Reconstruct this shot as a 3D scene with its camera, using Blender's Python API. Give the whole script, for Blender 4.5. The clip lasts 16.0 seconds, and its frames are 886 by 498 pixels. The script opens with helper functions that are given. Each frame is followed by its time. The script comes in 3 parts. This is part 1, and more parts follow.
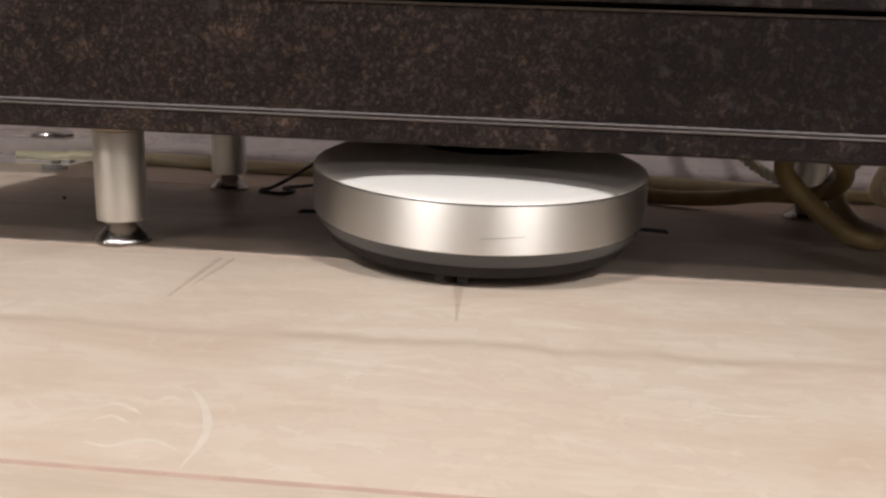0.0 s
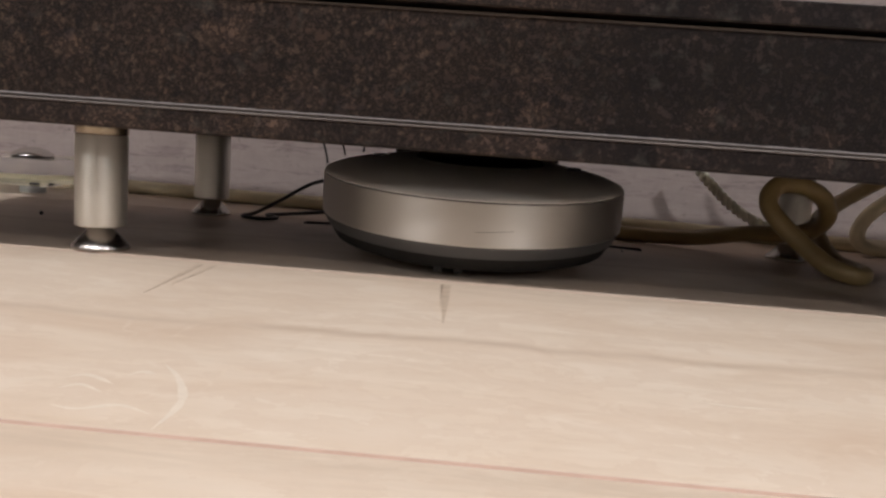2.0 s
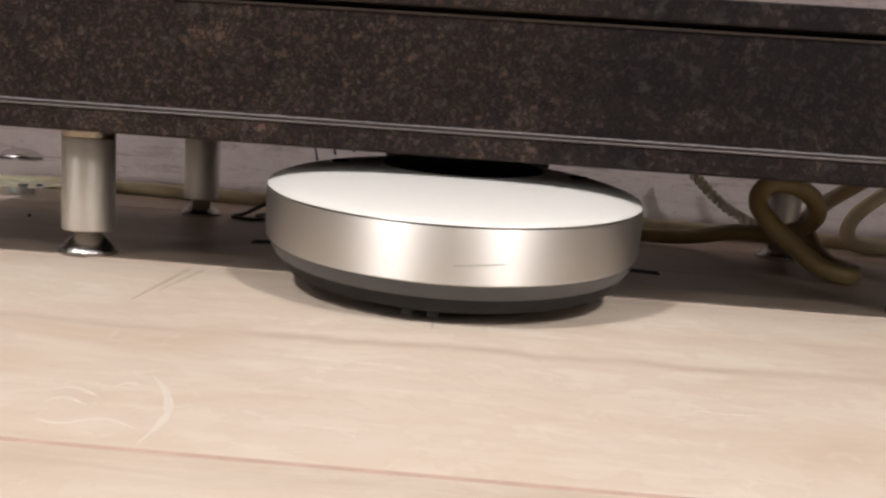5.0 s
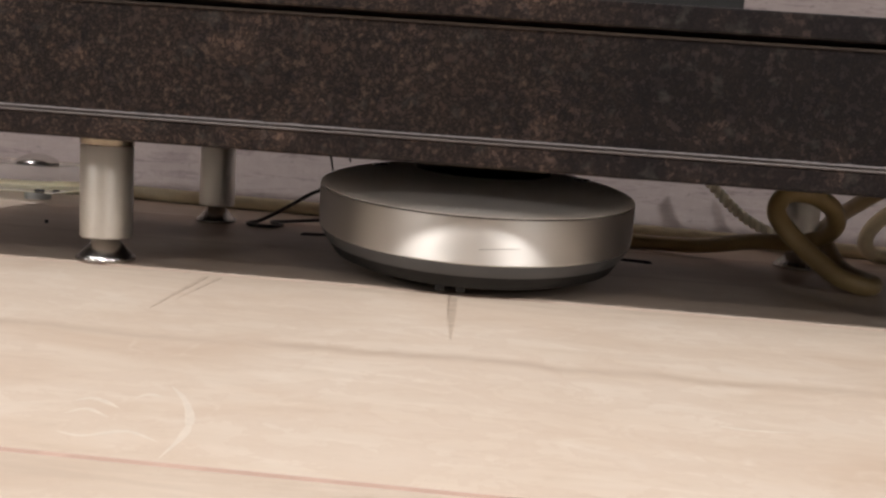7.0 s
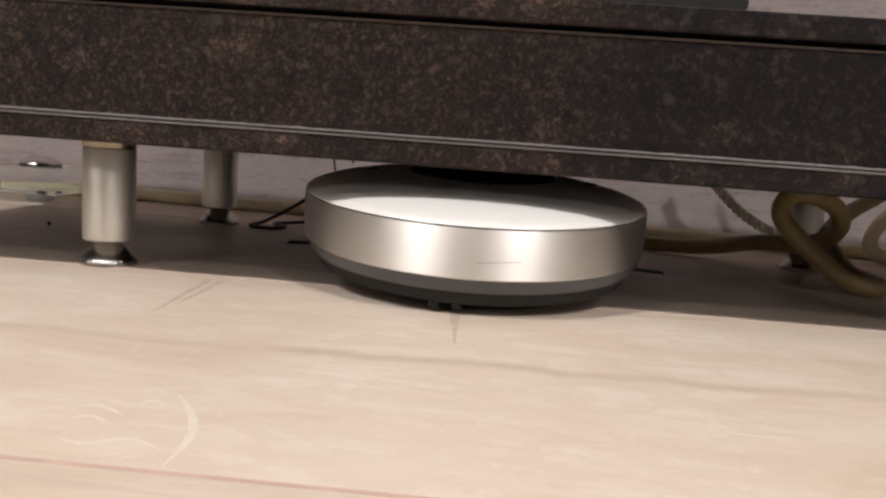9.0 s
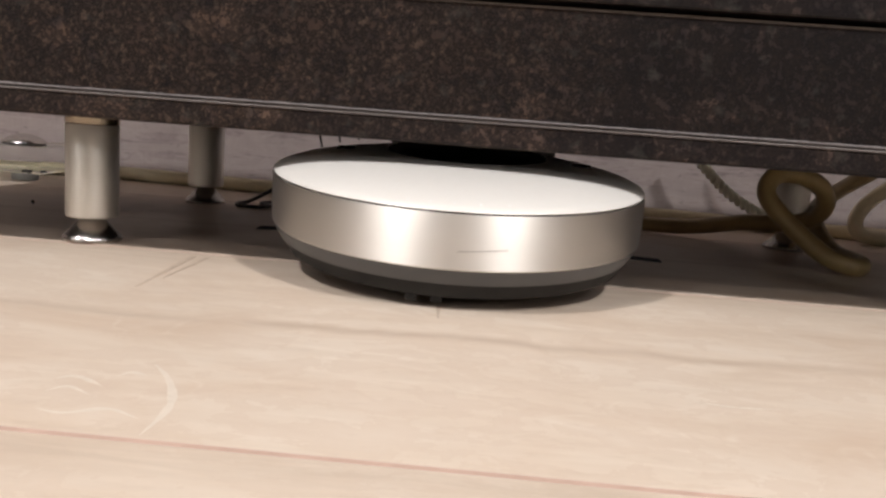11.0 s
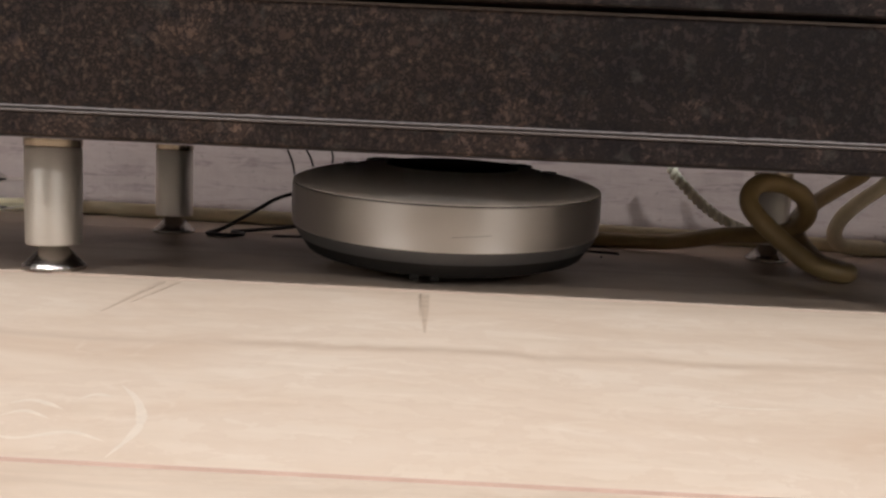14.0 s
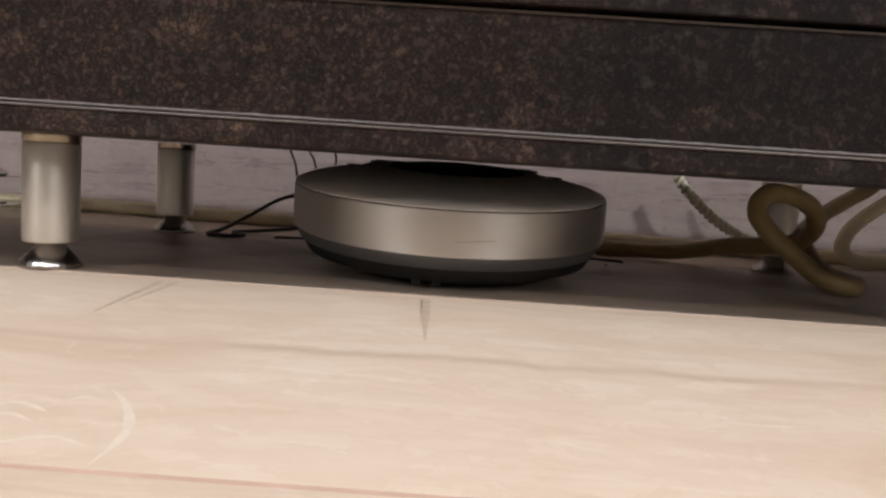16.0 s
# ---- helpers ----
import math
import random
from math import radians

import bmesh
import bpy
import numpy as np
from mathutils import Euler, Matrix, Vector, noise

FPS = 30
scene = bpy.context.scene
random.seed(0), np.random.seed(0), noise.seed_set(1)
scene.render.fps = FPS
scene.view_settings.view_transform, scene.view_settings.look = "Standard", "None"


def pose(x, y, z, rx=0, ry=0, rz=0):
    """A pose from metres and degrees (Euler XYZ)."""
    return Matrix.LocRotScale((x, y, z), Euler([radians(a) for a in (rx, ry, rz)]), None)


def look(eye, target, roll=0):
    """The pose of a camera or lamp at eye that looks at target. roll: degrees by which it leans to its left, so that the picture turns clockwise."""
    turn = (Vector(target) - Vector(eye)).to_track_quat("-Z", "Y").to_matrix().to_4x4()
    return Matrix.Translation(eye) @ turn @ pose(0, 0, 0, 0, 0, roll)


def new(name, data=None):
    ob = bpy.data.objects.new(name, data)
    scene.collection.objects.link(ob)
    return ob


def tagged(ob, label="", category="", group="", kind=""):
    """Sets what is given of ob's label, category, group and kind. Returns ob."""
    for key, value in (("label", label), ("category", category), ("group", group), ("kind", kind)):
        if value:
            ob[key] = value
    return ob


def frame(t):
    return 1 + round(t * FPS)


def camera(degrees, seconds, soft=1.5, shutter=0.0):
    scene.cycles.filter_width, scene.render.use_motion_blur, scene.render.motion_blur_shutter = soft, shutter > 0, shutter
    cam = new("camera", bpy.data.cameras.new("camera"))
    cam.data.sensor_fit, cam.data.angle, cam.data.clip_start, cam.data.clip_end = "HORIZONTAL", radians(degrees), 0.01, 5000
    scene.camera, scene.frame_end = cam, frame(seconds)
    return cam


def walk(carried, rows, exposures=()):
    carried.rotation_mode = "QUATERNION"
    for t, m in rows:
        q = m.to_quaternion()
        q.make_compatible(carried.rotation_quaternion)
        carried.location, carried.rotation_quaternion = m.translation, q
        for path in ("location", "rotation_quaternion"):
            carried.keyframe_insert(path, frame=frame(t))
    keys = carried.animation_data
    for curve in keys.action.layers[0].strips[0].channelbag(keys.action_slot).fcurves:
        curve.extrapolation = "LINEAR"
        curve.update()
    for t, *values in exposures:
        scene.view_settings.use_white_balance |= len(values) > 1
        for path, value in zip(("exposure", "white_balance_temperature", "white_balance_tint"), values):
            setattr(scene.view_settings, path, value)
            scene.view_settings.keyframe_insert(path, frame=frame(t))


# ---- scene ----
cam = camera(58.4, 16.0, soft=2.5, shutter=0.5)
PATH = [
    (0, (0.0228, -0.5832, 0.1620), (-0.155, 1.750, -0.372), 2.3),
    (0.2, (0.0140, -0.5840, 0.1580), (-0.134, 1.752, -0.348), 2.2),
    (0.3, (0.0120, -0.5850, 0.1520), (-0.144, 1.752, -0.344), 2.1),
    (0.4, (0.0110, -0.5850, 0.1360), (-0.164, 1.752, -0.369), 2.1),
    (0.5, (0.0132, -0.5832, 0.1296), (-0.182, 1.753, -0.383), 2.3),
    (1, (0.0204, -0.5856, 0.1188), (-0.096, 1.775, -0.301), 3.0),
    (1.5, (0.0132, -0.5808, 0.1164), (-0.152, 1.787, -0.242), 4.3),
    (2, (0.0180, -0.5808, 0.1176), (-0.106, 1.793, -0.218), 4.2),
    (2.5, (0.0228, -0.5772, 0.1152), (-0.082, 1.796, -0.222), 4.1),
    (3, (0.0240, -0.5772, 0.1164), (-0.053, 1.795, -0.240), 4.1),
    (3.5, (0.0216, -0.5772, 0.1200), (-0.074, 1.795, -0.233), 3.9),
    (6, (0.0192, -0.5796, 0.1248), (-0.090, 1.792, -0.224), 4.1),
    (6.5, (0.0168, -0.5772, 0.1236), (-0.112, 1.795, -0.221), 4.3),
    (7, (0.0144, -0.5760, 0.1272), (-0.120, 1.796, -0.211), 4.2),
    (7.5, (0.0156, -0.5748, 0.1248), (-0.113, 1.799, -0.210), 4.1),
    (8, (0.0156, -0.5736, 0.1248), (-0.112, 1.799, -0.211), 4.0),
    (8.5, (0.0144, -0.5724, 0.1272), (-0.120, 1.799, -0.215), 4.2),
    (9, (0.0132, -0.5736, 0.1296), (-0.128, 1.798, -0.212), 4.1),
    (11.5, (0.0192, -0.5736, 0.1236), (-0.080, 1.793, -0.268), 4.1),
    (12, (0.0168, -0.5700, 0.1248), (-0.077, 1.799, -0.245), 3.5),
    (12.5, (0.0204, -0.5664, 0.1296), (-0.047, 1.811, -0.196), 3.2),
    (13, (0.0192, -0.5664, 0.1224), (-0.022, 1.813, -0.185), 3.1),
    (13.5, (0.0180, -0.5604, 0.1152), (-0.012, 1.822, -0.181), 2.9),
    (14, (0.0108, -0.5520, 0.1044), (-0.023, 1.832, -0.169), 2.7),
    (14.5, (0.0084, -0.5472, 0.1020), (-0.031, 1.837, -0.173), 3.0),
    (15, (0.0096, -0.5460, 0.1032), (-0.030, 1.838, -0.170), 2.9),
    (15.5, (0.0084, -0.5436, 0.1020), (-0.037, 1.841, -0.162), 3.1),
    (16, (0.0108, -0.5412, 0.1032), (-0.032, 1.844, -0.156), 3.8),
]
walk(cam, [(t, look(eye, target, roll)) for t, eye, target, roll in PATH],
     exposures=((0, -0.13), (1.9, -0.12), (2.5, -0.01), (3.5, 0.0), (16, 0.0)))

# ---- world, lamps, exposure ----
world = bpy.data.worlds.new("room_dark")
world.use_nodes = True
world.node_tree.nodes["Background"].inputs[0].default_value = (0.9, 0.85, 0.8, 1)
world.node_tree.nodes["Background"].inputs[1].default_value = 0.002
scene.world = world


# none is in view; the last pair is added to brighten the robot's side band
LAMPS = ((-1.18, -1.44, 48.0, 125, 0.24), (1.22, -1.48, 48.0, 125, 0.24), (-2.05, -2.60, 16, 150, 0.40), (2.12, -2.60, 16, 150, 0.40), (-4.40, -5.60, 82, 170, 0.90), (4.30, -5.60, 82, 170, 0.90))


def ceiling_lamp(x, y, power, spread, size):
    data = bpy.data.lights.new("ceiling_lamp", "AREA")
    data.shape, data.size, data.energy = "DISK", size, power
    data.color, data.spread = (1.0, 0.965, 0.94), radians(spread)
    lamp = new("ceiling_lamp", data)
    lamp.matrix_world = pose(x, y, 2.405)
    return lamp


for lamp_x, lamp_y, lamp_power, lamp_spread, lamp_size in LAMPS:
    ceiling_lamp(lamp_x, lamp_y, lamp_power, lamp_spread, lamp_size)


# ---- materials ----
class Shader:
    """A node material with short ways to add nodes."""

    def __init__(self, name, rough=0.5, metal=0.0, color=(0.5, 0.5, 0.5)):
        self.mat = bpy.data.materials.new(name)
        self.mat.use_nodes = True
        self.tree = self.mat.node_tree
        self.bsdf = self.tree.nodes["Principled BSDF"]
        self.bsdf.inputs["Roughness"].default_value = rough
        self.bsdf.inputs["Metallic"].default_value = metal
        self.bsdf.inputs["Base Color"].default_value = (*color, 1)
        self.coord = self.tree.nodes.new("ShaderNodeTexCoord")

    def link(self, a, b):
        self.tree.links.new(a, b)

    def mapped(self, scale=(1, 1, 1), turn=(0, 0, 0), space="Object"):
        m = self.tree.nodes.new("ShaderNodeMapping")
        m.inputs["Scale"].default_value = scale
        m.inputs["Rotation"].default_value = [radians(a) for a in turn]
        self.link(self.coord.outputs[space], m.inputs[0])
        return m.outputs[0]

    def noise(self, vector, scale, detail=4, rough=0.55, distortion=0.0):
        n = self.tree.nodes.new("ShaderNodeTexNoise")
        n.inputs["Scale"].default_value = scale
        n.inputs["Detail"].default_value = detail
        n.inputs["Roughness"].default_value = rough
        n.inputs["Distortion"].default_value = distortion
        self.link(vector, n.inputs["Vector"])
        return n.outputs["Fac"]

    def ramp(self, fac, stops):
        r = self.tree.nodes.new("ShaderNodeValToRGB")
        while len(r.color_ramp.elements) < len(stops):
            r.color_ramp.elements.new(0.5)
        for e, (p, c) in zip(r.color_ramp.elements, stops):
            e.position = p
            e.color = (*c, 1) if len(c) == 3 else c
        self.link(fac, r.inputs[0])
        return r.outputs[0]

    def grey(self, fac, lo, hi, a=0.0, b=1.0):
        return self.ramp(fac, [(lo, (a, a, a)), (hi, (b, b, b))])

    def mix(self, fac, a, b, mode="MIX"):
        m = self.tree.nodes.new("ShaderNodeMix")
        m.data_type, m.blend_type = "RGBA", mode
        for socket, value in ((m.inputs[0], fac), (m.inputs[6], a), (m.inputs[7], b)):
            if isinstance(value, (int, float)):
                socket.default_value = value
            elif isinstance(value, tuple):
                socket.default_value = (*value, 1)
            else:
                self.link(value, socket)
        return m.outputs[2]

    def math(self, op, a, b):
        m = self.tree.nodes.new("ShaderNodeMath")
        m.operation = op
        for socket, value in zip(m.inputs, (a, b)):
            if isinstance(value, (int, float)):
                socket.default_value = value
            else:
                self.link(value, socket)
        return m.outputs[0]

    def color(self, socket):
        self.link(socket, self.bsdf.inputs["Base Color"])

    def rough(self, socket):
        self.link(socket, self.bsdf.inputs["Roughness"])

    def bump(self, height, strength, distance):
        b = self.tree.nodes.new("ShaderNodeBump")
        b.inputs["Strength"].default_value = strength
        b.inputs["Distance"].default_value = distance
        self.link(height, b.inputs["Height"])
        self.link(b.outputs[0], self.bsdf.inputs["Normal"])

    def random(self):
        return self.tree.nodes.new("ShaderNodeObjectInfo").outputs["Random"]

    def shifted(self, vector, amount):
        """The coordinates moved by a random amount for each object."""
        v = self.tree.nodes.new("ShaderNodeVectorMath")
        v.operation = "ADD"
        self.link(vector, v.inputs[0])
        c = self.tree.nodes.new("ShaderNodeCombineXYZ")
        self.link(self.math("MULTIPLY", self.random(), amount), c.inputs[0])
        self.link(self.math("MULTIPLY", self.random(), amount * 0.7), c.inputs[1])
        self.link(c.outputs[0], v.inputs[1])
        return v.outputs[0]


def oak_laminate():
    s = Shader("pale_oak_laminate", 0.42)
    s.bsdf.inputs["Specular IOR Level"].default_value = 0.22
    xyz = s.tree.nodes.new("ShaderNodeSeparateXYZ")
    s.link(s.coord.outputs["Object"], xyz.inputs[0])
    long = s.shifted(s.mapped((4.5, 34, 1)), 37)
    wide = s.shifted(s.mapped((4.0, 8.5, 1)), 19)
    g1 = s.noise(long, 2.4, 6, 0.6, 0.6)
    g2 = s.noise(wide, 1.6, 5, 0.6, 0.8)
    blot = s.noise(s.shifted(s.mapped((1, 1.7, 1)), 13), 24, 5, 0.65, 0.5)
    fleck = s.noise(s.shifted(s.mapped((30, 70, 1)), 23), 2.0, 5, 0.65, 0.3)
    base = s.ramp(g2, [(0.30, (0.600, 0.480, 0.385)), (0.48, (0.670, 0.565, 0.472)), (0.70, (0.715, 0.625, 0.540))])
    fine = s.ramp(g1, [(0.25, (0.89, 0.865, 0.84)), (0.58, (1, 1, 1))])
    col = s.mix(0.7, base, fine, "MULTIPLY")
    col = s.mix(s.grey(blot, 0.48, 0.70, 0.0, 0.55), col, (0.755, 0.675, 0.590))
    col = s.mix(s.grey(blot, 0.50, 0.30, 0.0, 0.40), col, (0.585, 0.465, 0.375))
    col = s.mix(s.grey(fleck, 0.58, 0.78, 0.0, 0.30), col, (0.47, 0.36, 0.28))
    # a wavy dark grain line along the middle of each plank
    drift = s.noise(s.shifted(s.mapped((4.5, 0.4, 1)), 7), 1.0, 4, 0.6, 0.3)
    away = s.math("ABSOLUTE", s.math("SUBTRACT", s.math("SUBTRACT", xyz.outputs[1], 0.170), s.math("MULTIPLY", s.math("SUBTRACT", drift, 0.5), 0.055)), 0)
    line = s.math("MULTIPLY", s.grey(away, 0.001, 0.011, 0.55, 0.0), s.grey(g2, 0.35, 0.62, 0.25, 1.0))
    col = s.mix(line, col, (0.40, 0.29, 0.215))
    # pale rings and scrapes of the printed figure
    swirl = s.noise(s.shifted(s.mapped((5.0, 7.5, 1)), 51), 2.2, 2, 0.45, 0.9)
    ring = s.math("MULTIPLY", s.grey(s.math("ABSOLUTE", s.math("SUBTRACT", swirl, 0.60), 0), 0.002, 0.030, 0.28, 0.0), s.grey(g1, 0.42, 0.66, 0.0, 1.0))
    col = s.mix(ring, col, (0.80, 0.73, 0.645))
    # browner towards one long edge
    edge = s.math("MULTIPLY", s.grey(xyz.outputs[1], 0.300, 0.355, 0.0, 0.75), s.grey(g1, 0.38, 0.6, 0.25, 1.0))
    col = s.mix(edge, col, (0.50, 0.405, 0.325))
    tone = s.ramp(s.random(), [(0.0, (0.95, 0.945, 0.94)), (1.0, (1, 1, 1))])
    s.color(s.mix(1.0, col, tone, "MULTIPLY"))
    s.rough(s.grey(g1, 0.2, 0.8, 0.40, 0.52))
    s.bump(g1, 0.10, 0.0005)
    return s.mat


def stone_laminate(name, gain, blotch, dull):
    """Dark rust-flecked stone print; gain: its lightness, blotch: how strongly the larger patches show."""
    s = Shader(name, 0.5)
    s.bsdf.inputs["Specular IOR Level"].default_value = 0.10

    def tint(r, g, b):
        return (r * gain, g * gain, b * gain)

    v = s.mapped((1, 1, 1))
    broad = s.noise(s.mapped((1, 1, 0.6)), 5.0, 3, 0.5, 0.3)
    # one large rusty patch left of the middle, fading along the front
    ball = s.tree.nodes.new("ShaderNodeTexGradient")
    ball.gradient_type = "SPHERICAL"
    m = s.tree.nodes.new("ShaderNodeMapping")
    m.vector_type = "POINT"
    m.inputs["Location"].default_value = (0.48, 0, -0.35)
    m.inputs["Scale"].default_value = (2.3, 0.5, 2.3)
    s.link(s.coord.outputs["Object"], m.inputs[0])
    s.link(m.outputs[0], ball.inputs[0])
    broad = s.math("ADD", s.math("MULTIPLY", broad, 0.62), s.math("MULTIPLY", ball.outputs[1], 0.34))
    patch = s.noise(v, 26, 6, 0.68, 0.0)
    cloud = s.noise(s.mapped((1, 1, 1.3), (0, 25, 0)), 13, 5, 0.62, 0.1)
    clump = s.noise(s.mapped((1, 1, 1.25), (0, 35, 0)), 90, 5, 0.68, 0.0)
    speck = s.noise(v, 240, 4, 0.72, 0.0)
    crumb = s.noise(v, 150, 5, 0.76, 0.0)
    fine = s.noise(v, 520, 3, 0.7)
    col = s.ramp(patch, [(0.30, tint(0.0028, 0.0021, 0.0023)), (0.48, tint(0.0128, 0.0096, 0.0095)), (0.66, tint(0.0200 + 0.015 * blotch, 0.0136 + 0.0102 * blotch, 0.0115 + 0.0080 * blotch))])
    # rust-brown clumps, thick in the clouds and thin between them
    rust = s.math("MULTIPLY", s.grey(clump, 0.38, 0.60), s.grey(broad, 0.34, 0.56, 0.22, 1))
    col = s.mix(s.math("MULTIPLY", rust, 0.60), col, tint(0.0440, 0.0275, 0.0190))
    col = s.mix(s.math("MULTIPLY", s.grey(cloud, 0.46, 0.66), s.grey(broad, 0.30, 0.54, 0.10, 0.55)), col, tint(0.0400, 0.0240, 0.0165))
    col = s.mix(s.grey(cloud, 0.46, 0.30, 0.0, 0.55), col, tint(0.0046, 0.0039, 0.0044))
    col = s.mix(s.grey(broad, 0.26, 0.48, 0.60, 0.0), col, tint(0.0062, 0.0051, 0.0056))
    # black pits between the clumps
    col = s.mix(s.grey(crumb, 0.45, 0.30, 0.0, 0.75), col, tint(0.0018, 0.0016, 0.0019))
    # pale tan flakes and a little grey-green
    grain = s.math("MULTIPLY", s.grey(crumb, 0.52, 0.74), s.grey(broad, 0.34, 0.60, 0.10, 1))
    col = s.mix(s.math("MULTIPLY", grain, 0.60), col, tint(0.078, 0.054, 0.041))
    moss = s.noise(s.mapped((1, 1, 1), (40, 0, 20)), 60, 4, 0.65, 0.2)
    col = s.mix(s.grey(moss, 0.58, 0.74, 0, 0.35), col, tint(0.030, 0.029, 0.026))
    col = s.mix(s.grey(fine, 0.56, 0.74, 0, 0.16), col, tint(0.036, 0.029, 0.028))
    s.color(s.mix(dull, col, tint(0.0210, 0.0180, 0.0175)))
    s.rough(s.grey(speck, 0.3, 0.7, 0.60, 0.42))
    s.bump(speck, 0.22, 0.0006)
    return s.mat


def wallpaper():
    s = Shader("grey_lilac_wallpaper", 0.75)
    weave = s.noise(s.mapped((5.0, 1, 11.0)), 5.0, 6, 0.62, 1.0)
    smear = s.noise(s.mapped((2.0, 1, 26)), 4.0, 5, 0.62, 0.7)
    comb = s.noise(s.mapped((120, 1, 3.0)), 3.0, 4, 0.6, 0.3)
    cloud = s.noise(s.mapped((1, 1, 1)), 9, 4, 0.6, 0.4)
    pit = s.noise(s.mapped((1, 1, 1.6)), 75, 4, 0.7, 0.4)
    col = s.ramp(weave, [(0.30, (0.201, 0.161, 0.165)), (0.50, (0.293, 0.239, 0.240)), (0.70, (0.372, 0.314, 0.307))])
    col = s.mix(s.grey(smear, 0.52, 0.70, 0, 0.75), col, (0.190, 0.156, 0.161))
    col = s.mix(s.grey(smear, 0.44, 0.28, 0, 0.55), col, (0.410, 0.350, 0.336))
    col = s.mix(s.grey(comb, 0.50, 0.75, 0, 0.22), col, (0.228, 0.187, 0.191))
    col = s.mix(s.grey(cloud, 0.4, 0.7, 0, 0.30), col, (0.372, 0.319, 0.315))
    col = s.mix(s.grey(pit, 0.60, 0.72, 0, 0.60), col, (0.129, 0.106, 0.111))
    s.color(col)
    s.bump(s.math("ADD", weave, s.math("MULTIPLY", comb, 0.4)), 0.30, 0.0012)
    return s.mat


def brushed(name, color, rough, scale, aniso=0.0):
    s = Shader(name, rough, 1.0, color)
    g = s.noise(s.mapped(scale), 30, 4, 0.7)
    cloud = s.noise(s.mapped(), 9, 3, 0.5)
    s.rough(s.grey(g, 0.3, 0.7, rough - 0.04, rough + 0.06))
    s.color(s.mix(s.grey(cloud, 0.35, 0.7, 0, 0.22), color, tuple(c * 0.82 for c in color)))
    s.bump(g, 0.04, 0.0002)
    if aniso:
        t = s.tree.nodes.new("ShaderNodeTangent")
        t.direction_type, t.axis = "RADIAL", "Z"
        s.bsdf.inputs["Anisotropic"].default_value = aniso
        s.bsdf.inputs["Anisotropic Rotation"].default_value = 0.25
        s.link(t.outputs[0], s.bsdf.inputs["Tangent"])
    return s.mat


def painted(name, color, rough, metal=0.0, wear=0.15, scale=40, bump=0.05):
    s = Shader(name, rough, metal, color)
    g = s.noise(s.mapped(), scale, 5, 0.65, 0.4)
    s.color(s.mix(s.grey(g, 0.35, 0.7, 0, wear * 2), color, tuple(c * 0.6 for c in color)))
    s.rough(s.grey(g, 0.3, 0.7, max(0.02, rough - 0.06), rough + 0.08))
    s.bump(g, bump, 0.0005)
    return s.mat


def glowing(name, color, strength):
    s = Shader(name, 0.4, 0, color)
    s.bsdf.inputs["Emission Color"].default_value = (*color, 1)
    s.bsdf.inputs["Emission Strength"].default_value = strength
    return s.mat


def clear_acrylic():
    s = Shader("clear_acrylic", 0.04, 0, (0.94, 0.96, 0.95))
    s.bsdf.inputs["Transmission Weight"].default_value = 1.0
    s.bsdf.inputs["IOR"].default_value = 1.2
    g = s.noise(s.mapped(), 50, 3)
    s.rough(s.grey(g, 0.3, 0.7, 0.02, 0.08))
    return s.mat


OAK = oak_laminate()
STONE = stone_laminate("dark_rust_stone_laminate", 2.05, 1.0, 0.0)
STONE_EDGE = stone_laminate("stone_edge_band", 2.5, 2.0, 0.0)
PAPER = wallpaper()
SATIN_LEG = brushed("satin_nickel", (0.86, 0.84, 0.80), 0.50, (1, 1, 14))
CHROME = painted("dark_chrome", (0.46, 0.44, 0.42), 0.20, 1.0, 0.05)
COLLAR = painted("polished_collar", (0.30, 0.25, 0.19), 0.24, 1.0, 0.05)
SILVER = brushed("brushed_silver_shell", (0.90, 0.875, 0.845), 0.60, (2, 2, 60), 0.90)
SILVER_TOP = painted("satin_silver_lid", (0.94, 0.915, 0.885), 0.36, 0.22, 0.02, 200, 0.02)
GREY_PLASTIC = painted("grey_plastic", (0.075, 0.075, 0.078), 0.42, 0, 0.06)
BLACK_PLASTIC = painted("black_plastic", (0.012, 0.012, 0.013), 0.38, 0, 0.05)
LID_SEAM = painted("dark_lid_seam", (0.010, 0.009, 0.008), 0.75, 0, 0.05)
BLACK_MATT = painted("black_matt_plastic", (0.005, 0.0045, 0.0045), 0.7, 0, 0.05)
BLACK_GLOSS = painted("black_gloss", (0.008, 0.008, 0.009), 0.12, 0, 0.03)
TRIM = painted("pale_edge_trim", (0.20, 0.185, 0.190), 0.36, 0, 0.48, 210, 0.4)
TRIM_TAN = painted("tan_edge_trim", (0.115, 0.096, 0.092), 0.42, 0, 0.40, 90, 0.2)
TRIM_BROWN = painted("brown_edge_trim", (0.06, 0.045, 0.038), 0.45, 0, 0.4, 130, 0.3)
BEIGE = painted("beige_rubber_cable", (0.80, 0.725, 0.52), 0.36, 0, 0.16, 60)
OLIVE = painted("olive_rubber_hose", (0.345, 0.255, 0.120), 0.42, 0, 0.26, 45)
ROPE = painted("pale_green_cord", (0.74, 0.75, 0.64), 0.22, 0, 0.12, 120)
ACRYLIC = clear_acrylic()
KNOB = painted("chrome_cap", (0.62, 0.61, 0.60), 0.22, 1.0, 0.03)
FOOT_GREY = painted("grey_rubber", (0.36, 0.36, 0.36), 0.6, 0, 0.1)
PLASTER = painted("grey_plaster", (0.27, 0.26, 0.25), 0.9, 0, 0.06, 6)
LAMP_GLASS = glowing("lamp_diffuser", (1.0, 0.88, 0.76), 2.5)
SCRATCH = painted("scratch_grey", (0.28, 0.265, 0.25), 0.5, 0.6, 0.05)
